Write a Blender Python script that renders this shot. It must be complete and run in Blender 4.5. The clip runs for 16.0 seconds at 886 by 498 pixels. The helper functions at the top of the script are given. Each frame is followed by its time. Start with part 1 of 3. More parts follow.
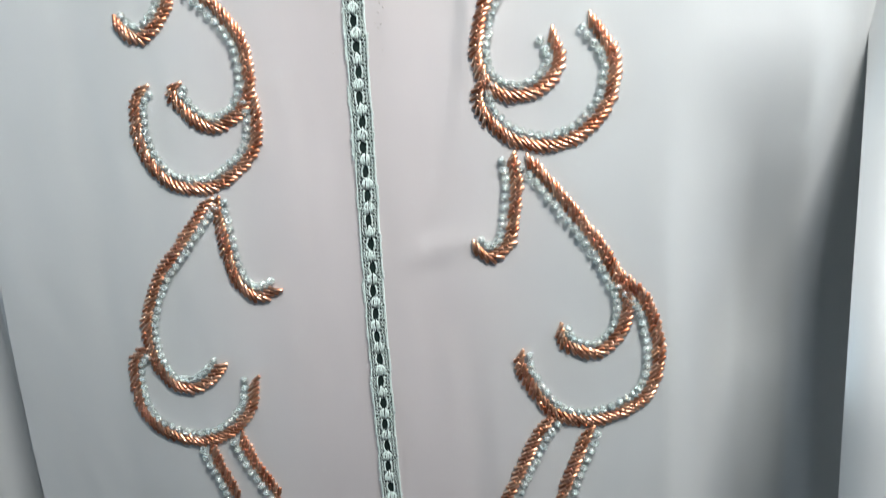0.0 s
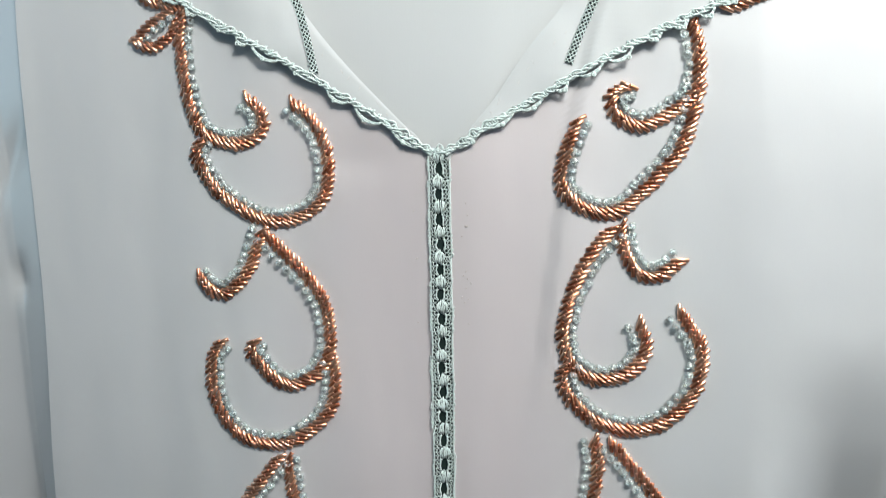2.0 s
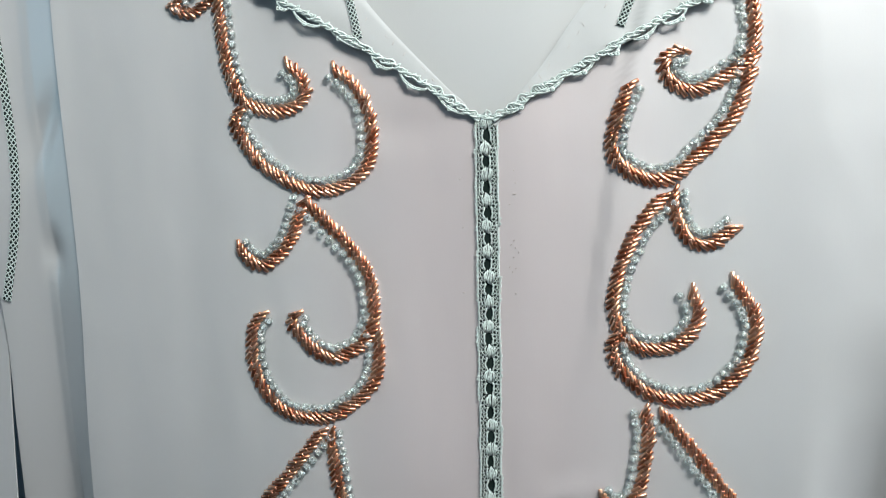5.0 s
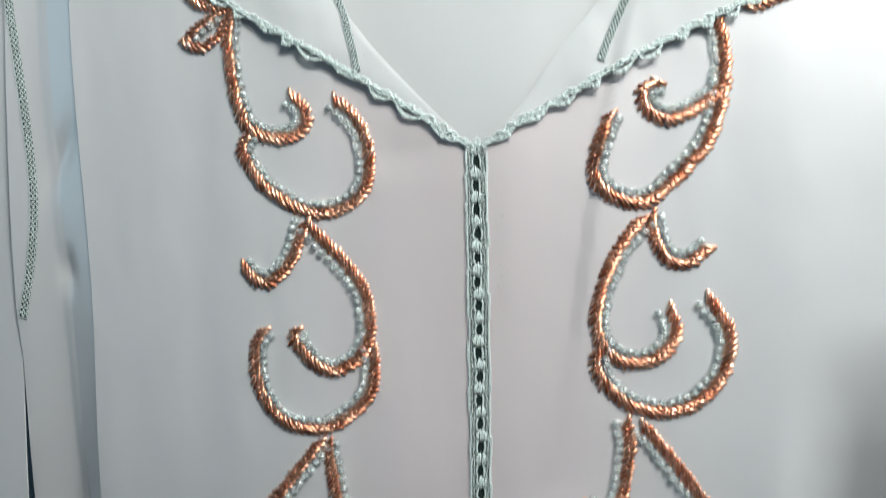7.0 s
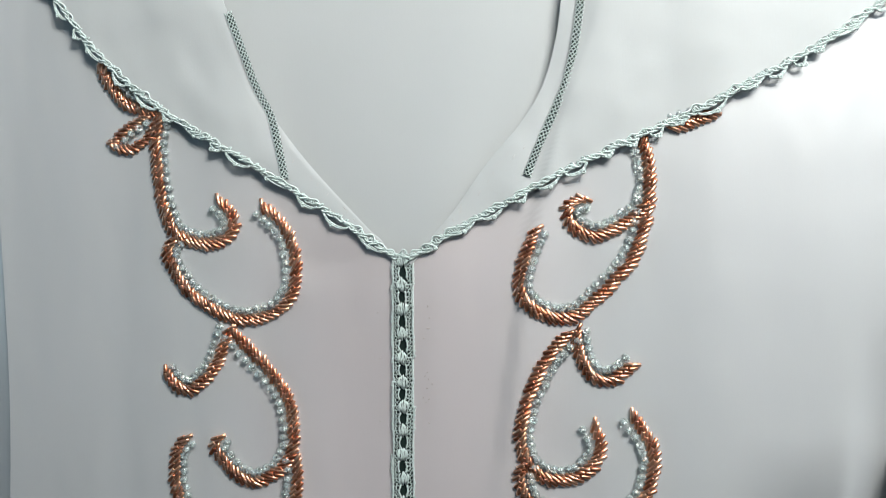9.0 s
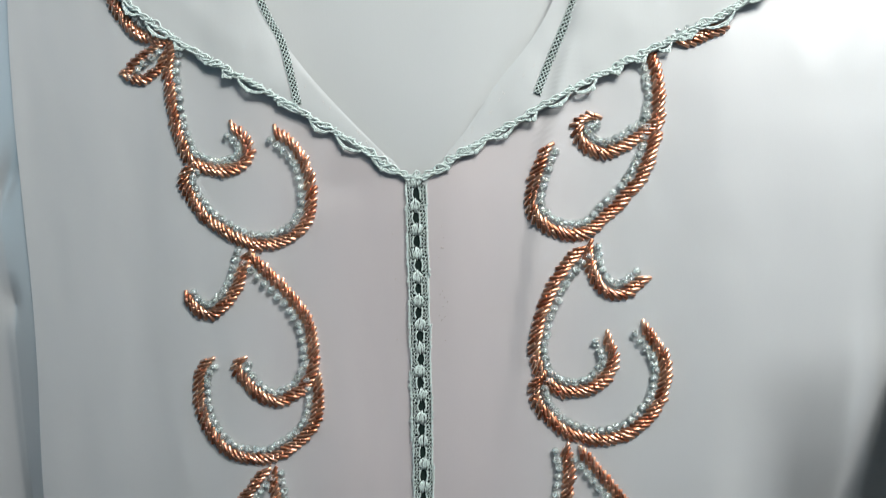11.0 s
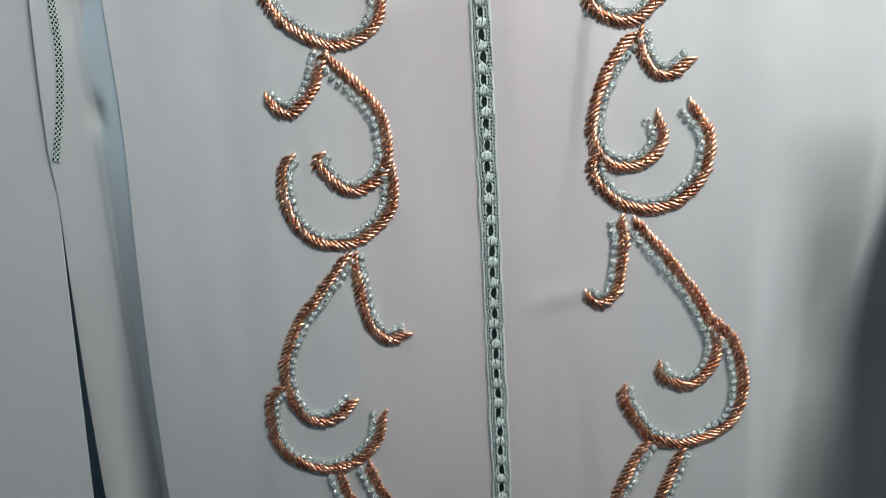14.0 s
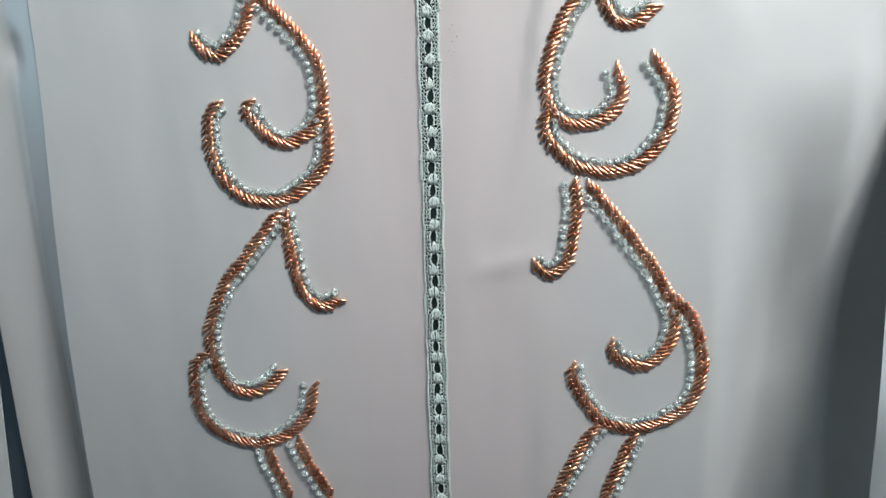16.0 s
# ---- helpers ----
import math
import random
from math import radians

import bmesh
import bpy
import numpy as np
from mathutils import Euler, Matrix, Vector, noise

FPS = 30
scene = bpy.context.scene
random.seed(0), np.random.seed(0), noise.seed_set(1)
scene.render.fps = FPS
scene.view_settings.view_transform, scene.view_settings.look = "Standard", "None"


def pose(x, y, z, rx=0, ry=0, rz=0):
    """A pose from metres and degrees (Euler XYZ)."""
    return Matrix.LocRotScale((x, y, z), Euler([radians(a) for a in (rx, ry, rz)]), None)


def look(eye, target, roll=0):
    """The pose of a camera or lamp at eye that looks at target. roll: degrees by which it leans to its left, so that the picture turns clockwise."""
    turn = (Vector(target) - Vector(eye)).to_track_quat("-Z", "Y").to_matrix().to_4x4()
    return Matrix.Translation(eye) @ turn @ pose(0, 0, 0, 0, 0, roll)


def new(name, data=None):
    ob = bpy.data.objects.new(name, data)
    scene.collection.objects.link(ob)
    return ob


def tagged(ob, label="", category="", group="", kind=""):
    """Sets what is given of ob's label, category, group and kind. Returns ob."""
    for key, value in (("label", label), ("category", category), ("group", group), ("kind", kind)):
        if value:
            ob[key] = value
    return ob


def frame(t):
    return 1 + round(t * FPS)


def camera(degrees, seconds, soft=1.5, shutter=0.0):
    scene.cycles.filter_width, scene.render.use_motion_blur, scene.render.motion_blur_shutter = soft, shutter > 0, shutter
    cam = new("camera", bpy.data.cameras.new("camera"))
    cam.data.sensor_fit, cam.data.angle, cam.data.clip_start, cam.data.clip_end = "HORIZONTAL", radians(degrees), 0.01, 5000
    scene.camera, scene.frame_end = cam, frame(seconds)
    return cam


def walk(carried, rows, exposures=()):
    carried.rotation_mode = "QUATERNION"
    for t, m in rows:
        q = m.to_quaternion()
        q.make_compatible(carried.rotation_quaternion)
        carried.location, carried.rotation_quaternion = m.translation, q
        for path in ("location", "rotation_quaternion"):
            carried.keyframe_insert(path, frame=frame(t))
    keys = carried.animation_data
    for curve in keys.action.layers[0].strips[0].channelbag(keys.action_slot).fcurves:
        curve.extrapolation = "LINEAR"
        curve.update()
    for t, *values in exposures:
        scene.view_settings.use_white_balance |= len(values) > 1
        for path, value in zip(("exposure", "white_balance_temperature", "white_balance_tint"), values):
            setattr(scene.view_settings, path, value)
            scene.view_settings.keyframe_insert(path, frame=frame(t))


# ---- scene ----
cam = camera(55.4, 16.0, soft=1.05, shutter=0.35)
# metres of the path, the first eye, and the turn that sets the dress upright
METRES, TILT, LEAN, TURN = 0.53, -9.12, 3.1, 9.82
EYE = (0.12, -0.44, 1.226)
ROWS = [
    (0.0, 0.0, 0.0, 0.0, 0.0, 0.0, -0.0),
    (0.5, -0.0336, -0.0085, 0.0633, -0.42, 1.23, -1.46),
    (1.0, -0.0648, 0.0044, 0.1214, -0.35, 1.91, -1.53),
    (1.5, -0.0791, 0.0108, 0.1573, -0.94, 3.27, -1.76),
    (2.0, -0.0951, -0.0064, 0.2039, -0.72, 4.46, -2.33),
    (2.5, -0.1061, 0.0005, 0.2137, -0.51, 4.92, -2.17),
    (3.0, -0.1244, 0.0115, 0.2308, -0.23, 5.0, -2.52),
    (3.5, -0.1401, 0.028, 0.2311, -0.6, 5.38, -2.96),
    (4.0, -0.1461, 0.0505, 0.2072, -0.84, 4.32, -2.92),
    (4.5, -0.1371, 0.0326, 0.1944, -0.58, 4.1, -2.62),
    (7.0, -0.132, -0.0374, 0.1622, -0.74, 6.23, -2.28),
    (7.5, -0.1338, -0.0358, 0.2028, -1.48, 7.99, -3.09),
    (8.0, -0.1115, -0.0371, 0.2357, -2.66, 8.85, -3.66),
    (10.5, -0.0819, -0.0292, 0.2136, -3.24, 6.51, -2.26),
    (11.0, -0.0987, -0.0521, 0.1976, -2.41, 6.07, -1.71),
    (11.5, -0.1179, -0.0565, 0.154, -2.72, 4.51, -1.35),
    (12.0, -0.133, -0.0765, 0.1319, -2.83, 4.33, -0.91),
    (12.5, -0.1477, -0.1017, 0.1173, -3.22, 3.35, -0.28),
    (13.0, -0.1586, -0.1147, 0.0974, -4.58, 3.34, -0.19),
    (13.5, -0.1794, -0.1259, 0.0666, -4.47, 2.11, 0.66),
    (14.0, -0.2033, -0.1217, 0.0361, -4.04, 1.24, 0.45),
    (14.5, -0.2028, -0.1079, 0.0249, -3.89, 0.98, -0.45),
    (15.0, -0.2067, -0.0864, 0.0251, -3.92, 1.04, -1.35),
    (15.5, -0.1798, -0.0622, 0.0184, -4.19, 0.66, -1.56),
    (16.0, -0.1212, -0.0459, 0.0211, -3.52, -0.31, -1.38),
]
ENDS = [
    (4.7, look((0.046, -0.424, 1.327), (-0.282, 1.540, 1.144), -0.6)),
    (6.8, look((0.052, -0.456, 1.306), (-0.254, 1.513, 1.136), -1.5)),
    (8.2, look((0.074, -0.449, 1.362), (-0.209, 1.531, 1.354), 0.5)),
    (10.3, look((0.084, -0.446, 1.343), (-0.157, 1.539, 1.276), -0.3)),
]
PATH = [(t, pose(*EYE, TILT, LEAN, TURN) @ pose(METRES * x, METRES * y, METRES * z, 90 + pitch, roll, yaw)) for t, x, y, z, yaw, pitch, roll in ROWS]
walk(cam, sorted(PATH + ENDS, key=lambda row: row[0]),
     exposures=[(0.0, 0.58), (0.5, 0.42), (1.0, 0.36), (1.5, 0.32), (2.0, 0.22), (2.5, 0.18), (3.5, 0.1), (4.7, 0.14), (7.0, 0.2), (7.5, 0.02), (8.0, -0.03), (10.5, -0.08), (11.5, 0.06), (12.5, 0.08), (14.5, 0.06), (15.5, 0.1), (16.0, 0.27)])

# ---- light: one added key, two added side fills, a little sky ----
world = bpy.data.worlds.new("world")
scene.world = world
world.use_nodes = True
wn = world.node_tree
sky = wn.nodes.new("ShaderNodeTexSky")
sky.sky_type, sky.sun_disc = "NISHITA", False
sky.sun_elevation, sky.sun_rotation = radians(35), radians(100)
wn.nodes["Background"].inputs[1].default_value = 0.1
wn.links.new(sky.outputs[0], wn.nodes["Background"].inputs[0])


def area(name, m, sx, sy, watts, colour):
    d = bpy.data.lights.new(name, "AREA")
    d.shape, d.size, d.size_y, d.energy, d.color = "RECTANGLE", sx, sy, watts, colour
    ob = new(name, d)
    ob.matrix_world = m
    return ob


# added lamps in made-up, unseen openings: south is the key, the others blue fill
area("south_key_lamp", look((0.60, -0.84, 2.24), (0.60, 0.0, 2.24)), 0.68, 0.50, 46, (0.955, 0.95, 0.925))
area("east_fill_lamp", look((1.17, -0.45, 2.02), (0.0, -0.45, 2.02)), 0.60, 0.70, 1.2, (0.45, 0.78, 1.0))
area("west_fill_lamp", look((-1.72, -0.45, 1.60), (0.0, -0.45, 1.60)), 0.66, 0.96, 2.0, (0.30, 0.72, 1.0))


# ---- materials ----
def material(name):
    m = bpy.data.materials.new(name)
    m.use_nodes = True
    nt = m.node_tree
    return m, nt, nt.nodes["Principled BSDF"]


def node(nt, kind, **inputs):
    n = nt.nodes.new(kind)
    for k, v in inputs.items():
        n.inputs[k.replace("_", " ")].default_value = v
    return n


def mixed(nt, fac, a, b):
    n = nt.nodes.new("ShaderNodeMix")
    n.data_type = "RGBA"
    nt.links.new(fac, n.inputs[0])
    n.inputs[6].default_value, n.inputs[7].default_value = (*a, 1), (*b, 1)
    return n.outputs[2]


def fabric(name, a, b, rough=0.5, weave=0.04, facing=False, gloss=0.5):
    """Satin-backed crepe: cloudy tone, fine crossing threads, soft sheen."""
    m, nt, p = material(name)
    co = nt.nodes.new("ShaderNodeTexCoord")
    cloud = node(nt, "ShaderNodeTexNoise", Scale=9.0, Detail=4.0, Roughness=0.6)
    nt.links.new(co.outputs["Object"], cloud.inputs["Vector"])
    tone = mixed(nt, cloud.outputs[0], a, b)
    if facing:
        # the pink facing sewn behind the middle of the front shows through a little
        xyz = nt.nodes.new("ShaderNodeSeparateXYZ")
        nt.links.new(co.outputs["Object"], xyz.inputs[0])
        side = nt.nodes.new("ShaderNodeMath")
        side.operation = "ABSOLUTE"
        nt.links.new(xyz.outputs[0], side.inputs[0])
        band = nt.nodes.new("ShaderNodeMapRange")
        band.interpolation_type = "SMOOTHSTEP"
        for k, val in ((1, 0.025), (2, 0.125), (3, 0.8), (4, 0.0)):
            band.inputs[k].default_value = val
        nt.links.new(side.outputs[0], band.inputs[0])
        pink = nt.nodes.new("ShaderNodeMix")
        pink.data_type = "RGBA"
        nt.links.new(band.outputs[0], pink.inputs[0])
        nt.links.new(tone, pink.inputs[6])
        pink.inputs[7].default_value = (0.53, 0.472, 0.464, 1)
        tone = pink.outputs[2]
    nt.links.new(tone, p.inputs["Base Color"])
    stretch = node(nt, "ShaderNodeMapping")
    stretch.inputs["Scale"].default_value = (1.0, 1.0, 0.12)
    slub = node(nt, "ShaderNodeTexNoise", Scale=900.0, Detail=2.0)
    nt.links.new(co.outputs["Object"], stretch.inputs["Vector"])
    nt.links.new(stretch.outputs[0], slub.inputs["Vector"])
    cross = node(nt, "ShaderNodeTexNoise", Scale=1500.0, Detail=2.0)
    nt.links.new(co.outputs["Object"], cross.inputs["Vector"])
    add = nt.nodes.new("ShaderNodeMath")
    nt.links.new(slub.outputs[0], add.inputs[0])
    nt.links.new(cross.outputs[0], add.inputs[1])
    bump = node(nt, "ShaderNodeBump", Strength=weave, Distance=0.0005)
    nt.links.new(add.outputs[0], bump.inputs["Height"])
    nt.links.new(bump.outputs[0], p.inputs["Normal"])
    p.inputs["Roughness"].default_value = rough
    p.inputs["Specular IOR Level"].default_value = gloss
    p.inputs["IOR"].default_value = 1.5 + 0.28 * (gloss > 0.5)
    p.inputs["Sheen Weight"].default_value = 0.15
    p.inputs["Sheen Roughness"].default_value = 0.4
    return m


SATIN = fabric("pale_satin", (0.455, 0.47, 0.463), (0.49, 0.50, 0.495), 0.37, facing=True, gloss=1.0)
LINING = fabric("matte_wrong_side", (0.415, 0.438, 0.43), (0.452, 0.467, 0.458), 0.62, 0.06)


def thread(name, a, b):
    m, nt, p = material(name)
    n = node(nt, "ShaderNodeTexNoise", Scale=1200.0, Detail=2.0)
    co = nt.nodes.new("ShaderNodeTexCoord")
    nt.links.new(co.outputs["Object"], n.inputs["Vector"])
    nt.links.new(mixed(nt, n.outputs[0], a, b), p.inputs["Base Color"])
    bump = node(nt, "ShaderNodeBump", Strength=0.5, Distance=0.0003)
    nt.links.new(n.outputs[0], bump.inputs["Height"])
    nt.links.new(bump.outputs[0], p.inputs["Normal"])
    p.inputs["Roughness"].default_value = 0.45
    p.inputs["Sheen Weight"].default_value = 0.3
    return m


SILK = thread("pale_green_silk", (0.36, 0.47, 0.435), (0.72, 0.80, 0.765))
# near-black green that paints the shade seen through lace and braid openings
GAP_SHADE = thread("deep_green_gap_shade", (0.012, 0.020, 0.018), (0.022, 0.036, 0.032))
GAP_SHADE.node_tree.nodes["Principled BSDF"].inputs["Sheen Weight"].default_value = 0.0
GAP_SHADE.node_tree.nodes["Principled BSDF"].inputs["Specular IOR Level"].default_value = 0.1
TAN = thread("tan_thread", (0.34, 0.28, 0.24), (0.46, 0.40, 0.36))
CORE = thread("copper_thread", (0.16, 0.06, 0.03), (0.25, 0.10, 0.05))


def copper():
    m, nt, p = material("copper_lined_glass")
    geo = nt.nodes.new("ShaderNodeNewGeometry")
    info = nt.nodes.new("ShaderNodeObjectInfo")
    add = nt.nodes.new("ShaderNodeMath")
    nt.links.new(geo.outputs["Random Per Island"], add.inputs[0])
    nt.links.new(info.outputs["Random"], add.inputs[1])
    frac = nt.nodes.new("ShaderNodeMath")
    frac.operation = "FRACT"
    nt.links.new(add.outputs[0], frac.inputs[0])
    nt.links.new(mixed(nt, frac.outputs[0], (0.50, 0.175, 0.085), (0.93, 0.52, 0.335)), p.inputs["Base Color"])
    p.inputs["Metallic"].default_value = 1.0
    p.inputs["Roughness"].default_value = 0.28
    p.inputs["Coat Weight"].default_value = 0.8
    p.inputs["Coat Roughness"].default_value = 0.04
    return m


COPPER = copper()


def aqua():
    m, nt, p = material("aqua_glass")
    p.inputs["Base Color"].default_value = (0.92, 1.0, 0.97, 1)
    p.inputs["Transmission Weight"].default_value = 0.80
    p.inputs["Roughness"].default_value = 0.03
    p.inputs["Coat Weight"].default_value = 1.0
    p.inputs["Coat Roughness"].default_value = 0.03
    p.inputs["IOR"].default_value = 1.33
    return m


GLASS = aqua()


def plaster(name, a, b):
    m, nt, p = material(name)
    n = node(nt, "ShaderNodeTexNoise", Scale=6.0, Detail=5.0)
    co = nt.nodes.new("ShaderNodeTexCoord")
    nt.links.new(co.outputs["Object"], n.inputs["Vector"])
    nt.links.new(mixed(nt, n.outputs[0], a, b), p.inputs["Base Color"])
    p.inputs["Roughness"].default_value = 0.8
    return m


WALL = plaster("wall_paint", (0.23, 0.265, 0.30), (0.28, 0.315, 0.35))
FLOOR = plaster("floor_tile", (0.11, 0.095, 0.08), (0.16, 0.145, 0.125))


# ---- building helpers ----
def finish(name, bm, mat, parent=None, smooth=True):
    me = bpy.data.meshes.new(name)
    bm.to_mesh(me)
    bm.free()
    me.materials.append(mat)
    if smooth:
        me.shade_smooth()
    ob = new(name, me)
    ob.parent = parent
    return ob


def part(name, bm, mat, parent, label="", smooth=True):
    return tagged(finish(name, bm, mat, parent, smooth), label)


def box(name, lo, hi, mat, label, category):
    bm = bmesh.new()
    bmesh.ops.create_cube(bm, size=1.0)
    for v in bm.verts:
        v.co = [lo[k] + (v.co[k] + 0.5) * (hi[k] - lo[k]) for k in range(3)]
    return tagged(finish(name, bm, mat, None, False), label, category, "", "structure")


def ease(x, a, b):
    t = min(1.0, max(0.0, (x - a) / (b - a)))
    return t * t * (3 - 2 * t)


def curve_points(pts, step):
    """Points at even steps along a smooth curve through pts (2D or 3D)."""
    P = [np.array(p, float) for p in pts]
    P = [2 * P[0] - P[1]] + P + [2 * P[-1] - P[-2]]
    fine = []
    for a, b, c, d in zip(P, P[1:], P[2:], P[3:]):
        for k in range(24):
            t = k / 24
            fine.append(0.5 * (2 * b + (c - a) * t + (2 * a - 5 * b + 4 * c - d) * t * t + (3 * b - a - 3 * c + d) * t ** 3))
    fine.append(P[-2])
    fine = np.array(fine)
    run = np.r_[0, np.cumsum(np.linalg.norm(np.diff(fine, axis=0), axis=1))]
    n = max(2, int(round(run[-1] / step)) + 1)
    at = np.linspace(0, run[-1], n)
    return np.stack([np.interp(at, run, fine[:, k]) for k in range(fine.shape[1])], 1)


class Bag:
    """Collects the pieces of one mesh."""

    def __init__(self):
        self.v, self.f = [], []

    def tube(self, pts, r, n=5, closed=False):
        pts = [Vector(p) for p in pts]
        m, base = len(pts), len(self.v)
        up = Vector((0.13, 1, 0.07))
        for i, p in enumerate(pts):
            a = pts[i - 1] if (i or closed) else p
            b = pts[(i + 1) % m] if (i < m - 1 or closed) else p
            t = (b - a).normalized()
            s = t.cross(up).normalized()
            w = s.cross(t)
            rr = r[i] if isinstance(r, (list, tuple)) else r
            for k in range(n):
                g = 2 * math.pi * k / n
                self.v.append(p + rr * (math.cos(g) * s + math.sin(g) * w))
        for i in range(m if closed else m - 1):
            for k in range(n):
                a, b = base + i * n, base + (i + 1) % m * n
                self.f.append((a + k, a + (k + 1) % n, b + (k + 1) % n, b + k))
        if not closed:
            self.f.append(tuple(base + k for k in reversed(range(n))))
            self.f.append(tuple(base + (m - 1) * n + k for k in range(n)))

    def put(self, verts, faces, m):
        base = len(self.v)
        self.v += [m @ Vector(v) for v in verts]
        self.f += [tuple(base + k for k in f) for f in faces]

    def mesh(self, name, mat):
        me = bpy.data.meshes.new(name)
        me.from_pydata(self.v, [], self.f)
        me.materials.append(mat)
        me.shade_smooth()
        return me

    def part(self, name, mat, parent, label="", kind=""):
        ob = new(name, self.mesh(name, mat))
        ob.parent = parent
        return tagged(ob, label, "", "", kind)


# ---- the room: unseen, added to hold the lamps and bounce their light ----
box("floor", (-1.7, -0.85, -0.1), (1.15, 0.3, 0.0), FLOOR, "dull brown tiled floor", "floor")
box("ceiling", (-1.7, -0.85, 2.6), (1.15, 0.3, 2.7), WALL, "plain grey ceiling", "ceiling")
box("wall_north", (-1.8, 0.13, 0.0), (1.25, 0.3, 2.6), WALL, "plain grey wall behind the hanging dress", "wall")
def wall_with_opening(name, axis, lo, hi, gap_lo, gap_hi, label):
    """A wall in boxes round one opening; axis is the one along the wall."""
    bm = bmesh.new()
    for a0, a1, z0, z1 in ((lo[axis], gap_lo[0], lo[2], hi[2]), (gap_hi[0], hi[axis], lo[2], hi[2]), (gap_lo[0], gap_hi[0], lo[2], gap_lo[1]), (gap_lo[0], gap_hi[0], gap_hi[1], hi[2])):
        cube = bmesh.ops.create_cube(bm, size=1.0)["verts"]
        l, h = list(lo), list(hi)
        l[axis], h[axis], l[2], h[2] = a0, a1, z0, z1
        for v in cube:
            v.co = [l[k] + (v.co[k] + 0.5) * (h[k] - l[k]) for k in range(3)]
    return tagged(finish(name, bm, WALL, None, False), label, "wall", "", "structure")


wall_with_opening("wall_south", 0, (-1.8, -0.95, 0.0), (1.25, -0.85, 2.6), (0.25, 1.98), (0.95, 2.50), "plain grey unseen wall with a high opening added for the key lamp")
wall_with_opening("wall_east", 1, (1.15, -0.85, 0.0), (1.25, 0.13, 2.6), (-0.76, 1.66), (-0.14, 2.38), "plain grey unseen wall with an opening added for a fill lamp")
wall_with_opening("wall_west", 1, (-1.8, -0.85, 0.0), (-1.7, 0.13, 2.6), (-0.79, 1.11), (-0.11, 2.09), "plain grey unseen wall with an opening added for a fill lamp")

# ---- the dress: u to the right of the lace, v up from the point of the neckline ----
VEE = 1.35
dress = new("dress")
dress.location = (0, 0, 0)
tagged(dress, "pale grey-green satin dress hanging against a wall, with copper beaded scrolls", "dress", "", "thing")


def depth(u, v):
    """How far the front lies behind its plane."""
    y = -0.003 * math.exp(-(u / 0.06) ** 2) * math.exp(-((v - 0.01) / 0.07) ** 2)
    # the skirt falls back towards the sleeve
    y += 0.055 * ease(u, 0.155, 0.206) * ease(-v, 0.09, 0.27)
    y += 0.55 * max(0.0, u - 0.12) ** 2
    y += 0.016 * ease(u, 0.226, 0.252) * ease(-v, 0.02, 0.14)
    # shoulder slopes back above, the hem hangs back below
    y += 0.10 * max(0.0, v + 0.02) ** 1.5 * ease(u, 0.10, 0.24)
    y += 0.3 * max(0.0, min(-v - 0.15, 0.25)) ** 2
    # folds
    line = u - (0.0625 + 0.13 * (v + 0.02) + 0.35 * max(0.0, v) ** 1.5)
    y -= 0.0020 * ease(line, -0.0012, 0.0016) * (1 - ease(line, 0.002, 0.03)) * ease(v, -0.15, -0.05)
    y += 0.0003 * math.exp(-((line + 0.005) / 0.006) ** 2) * ease(v, -0.22, -0.04)
    a, b = u - 0.040, v + 0.195
    y -= 0.0016 * math.exp(-((0.94 * a + 0.34 * b) / 0.018) ** 2 - ((0.94 * b - 0.34 * a) / 0.007) ** 2)
    y += 0.0012 * math.exp(-((u - 0.052) / 0.008) ** 2) * ease(-v, 0.20, 0.28)
    a, b = u + 0.045, v + 0.004
    y += 0.0012 * math.exp(-(a / 0.016) ** 2 - (b / 0.010) ** 2)
    y += 0.0030 * noise.noise((u * 9, v * 3.5, 1.7)) + 0.0010 * noise.noise((u * 34, v * 5, 4.1)) + 0.0003 * noise.noise((u * 90, v * 40, 2.2))
    return y


def on_front(u, v, lift=0.0):
    return Vector((u, depth(u, v) - lift, VEE + v))


def mm(*pairs):
    return [(a / 1000, b / 1000) for a, b in pairs]


IN_L = mm((-5, -4), (-11, 8), (-19, 15), (-47, 44), (-65, 65.5), (-80, 87.5), (-90, 112.5), (-103, 147), (-108, 190), (-112, 260))
IN_R = mm((5, -4), (13, 7.5), (28.5, 26), (45, 50), (62, 70.5), (74, 91), (81, 117.5), (84, 141), (92, 190), (98, 260))
OUT_L = mm((-3, -3), (-34, 18), (-65, 37), (-93, 54), (-125, 72), (-151, 90), (-171, 108), (-195, 136), (-228, 185), (-240, 250))
OUT_R = mm((3, -3), (31, 14), (69, 35), (94, 48), (124, 62), (154, 75), (180, 89), (224, 114), (262, 150), (280, 230))


def grid(fn, nu, nv):
    bm = bmesh.new()
    vs = [[bm.verts.new(fn(i / nu, j / nv)) for i in range(nu + 1)] for j in range(nv + 1)]
    for j in range(nv):
        for i in range(nu):
            bm.faces.new((vs[j][i], vs[j][i + 1], vs[j + 1][i + 1], vs[j + 1][i]))
    return bm


def cloth(name, fn, nu, nv, mat, parent, label, thick=0.0009):
    ob = part(name, grid(fn, nu, nv), mat, parent, label)
    mod = ob.modifiers.new("cloth", "SOLIDIFY")
    mod.thickness, mod.offset = thick, 0
    ob.modifiers.new("crisp_hem", "EDGE_SPLIT").split_angle = radians(50)
    return ob


def edge_at(pts, v):
    c = curve_points(pts, 0.004)
    order = np.argsort(c[:, 1])
    return float(np.interp(v, c[order, 1], c[order, 0]))


def side_edge(v):
    """Where the front turns back into the side under the arm."""
    return -0.229 - 0.010 * ease(v, -0.12, 0.10)


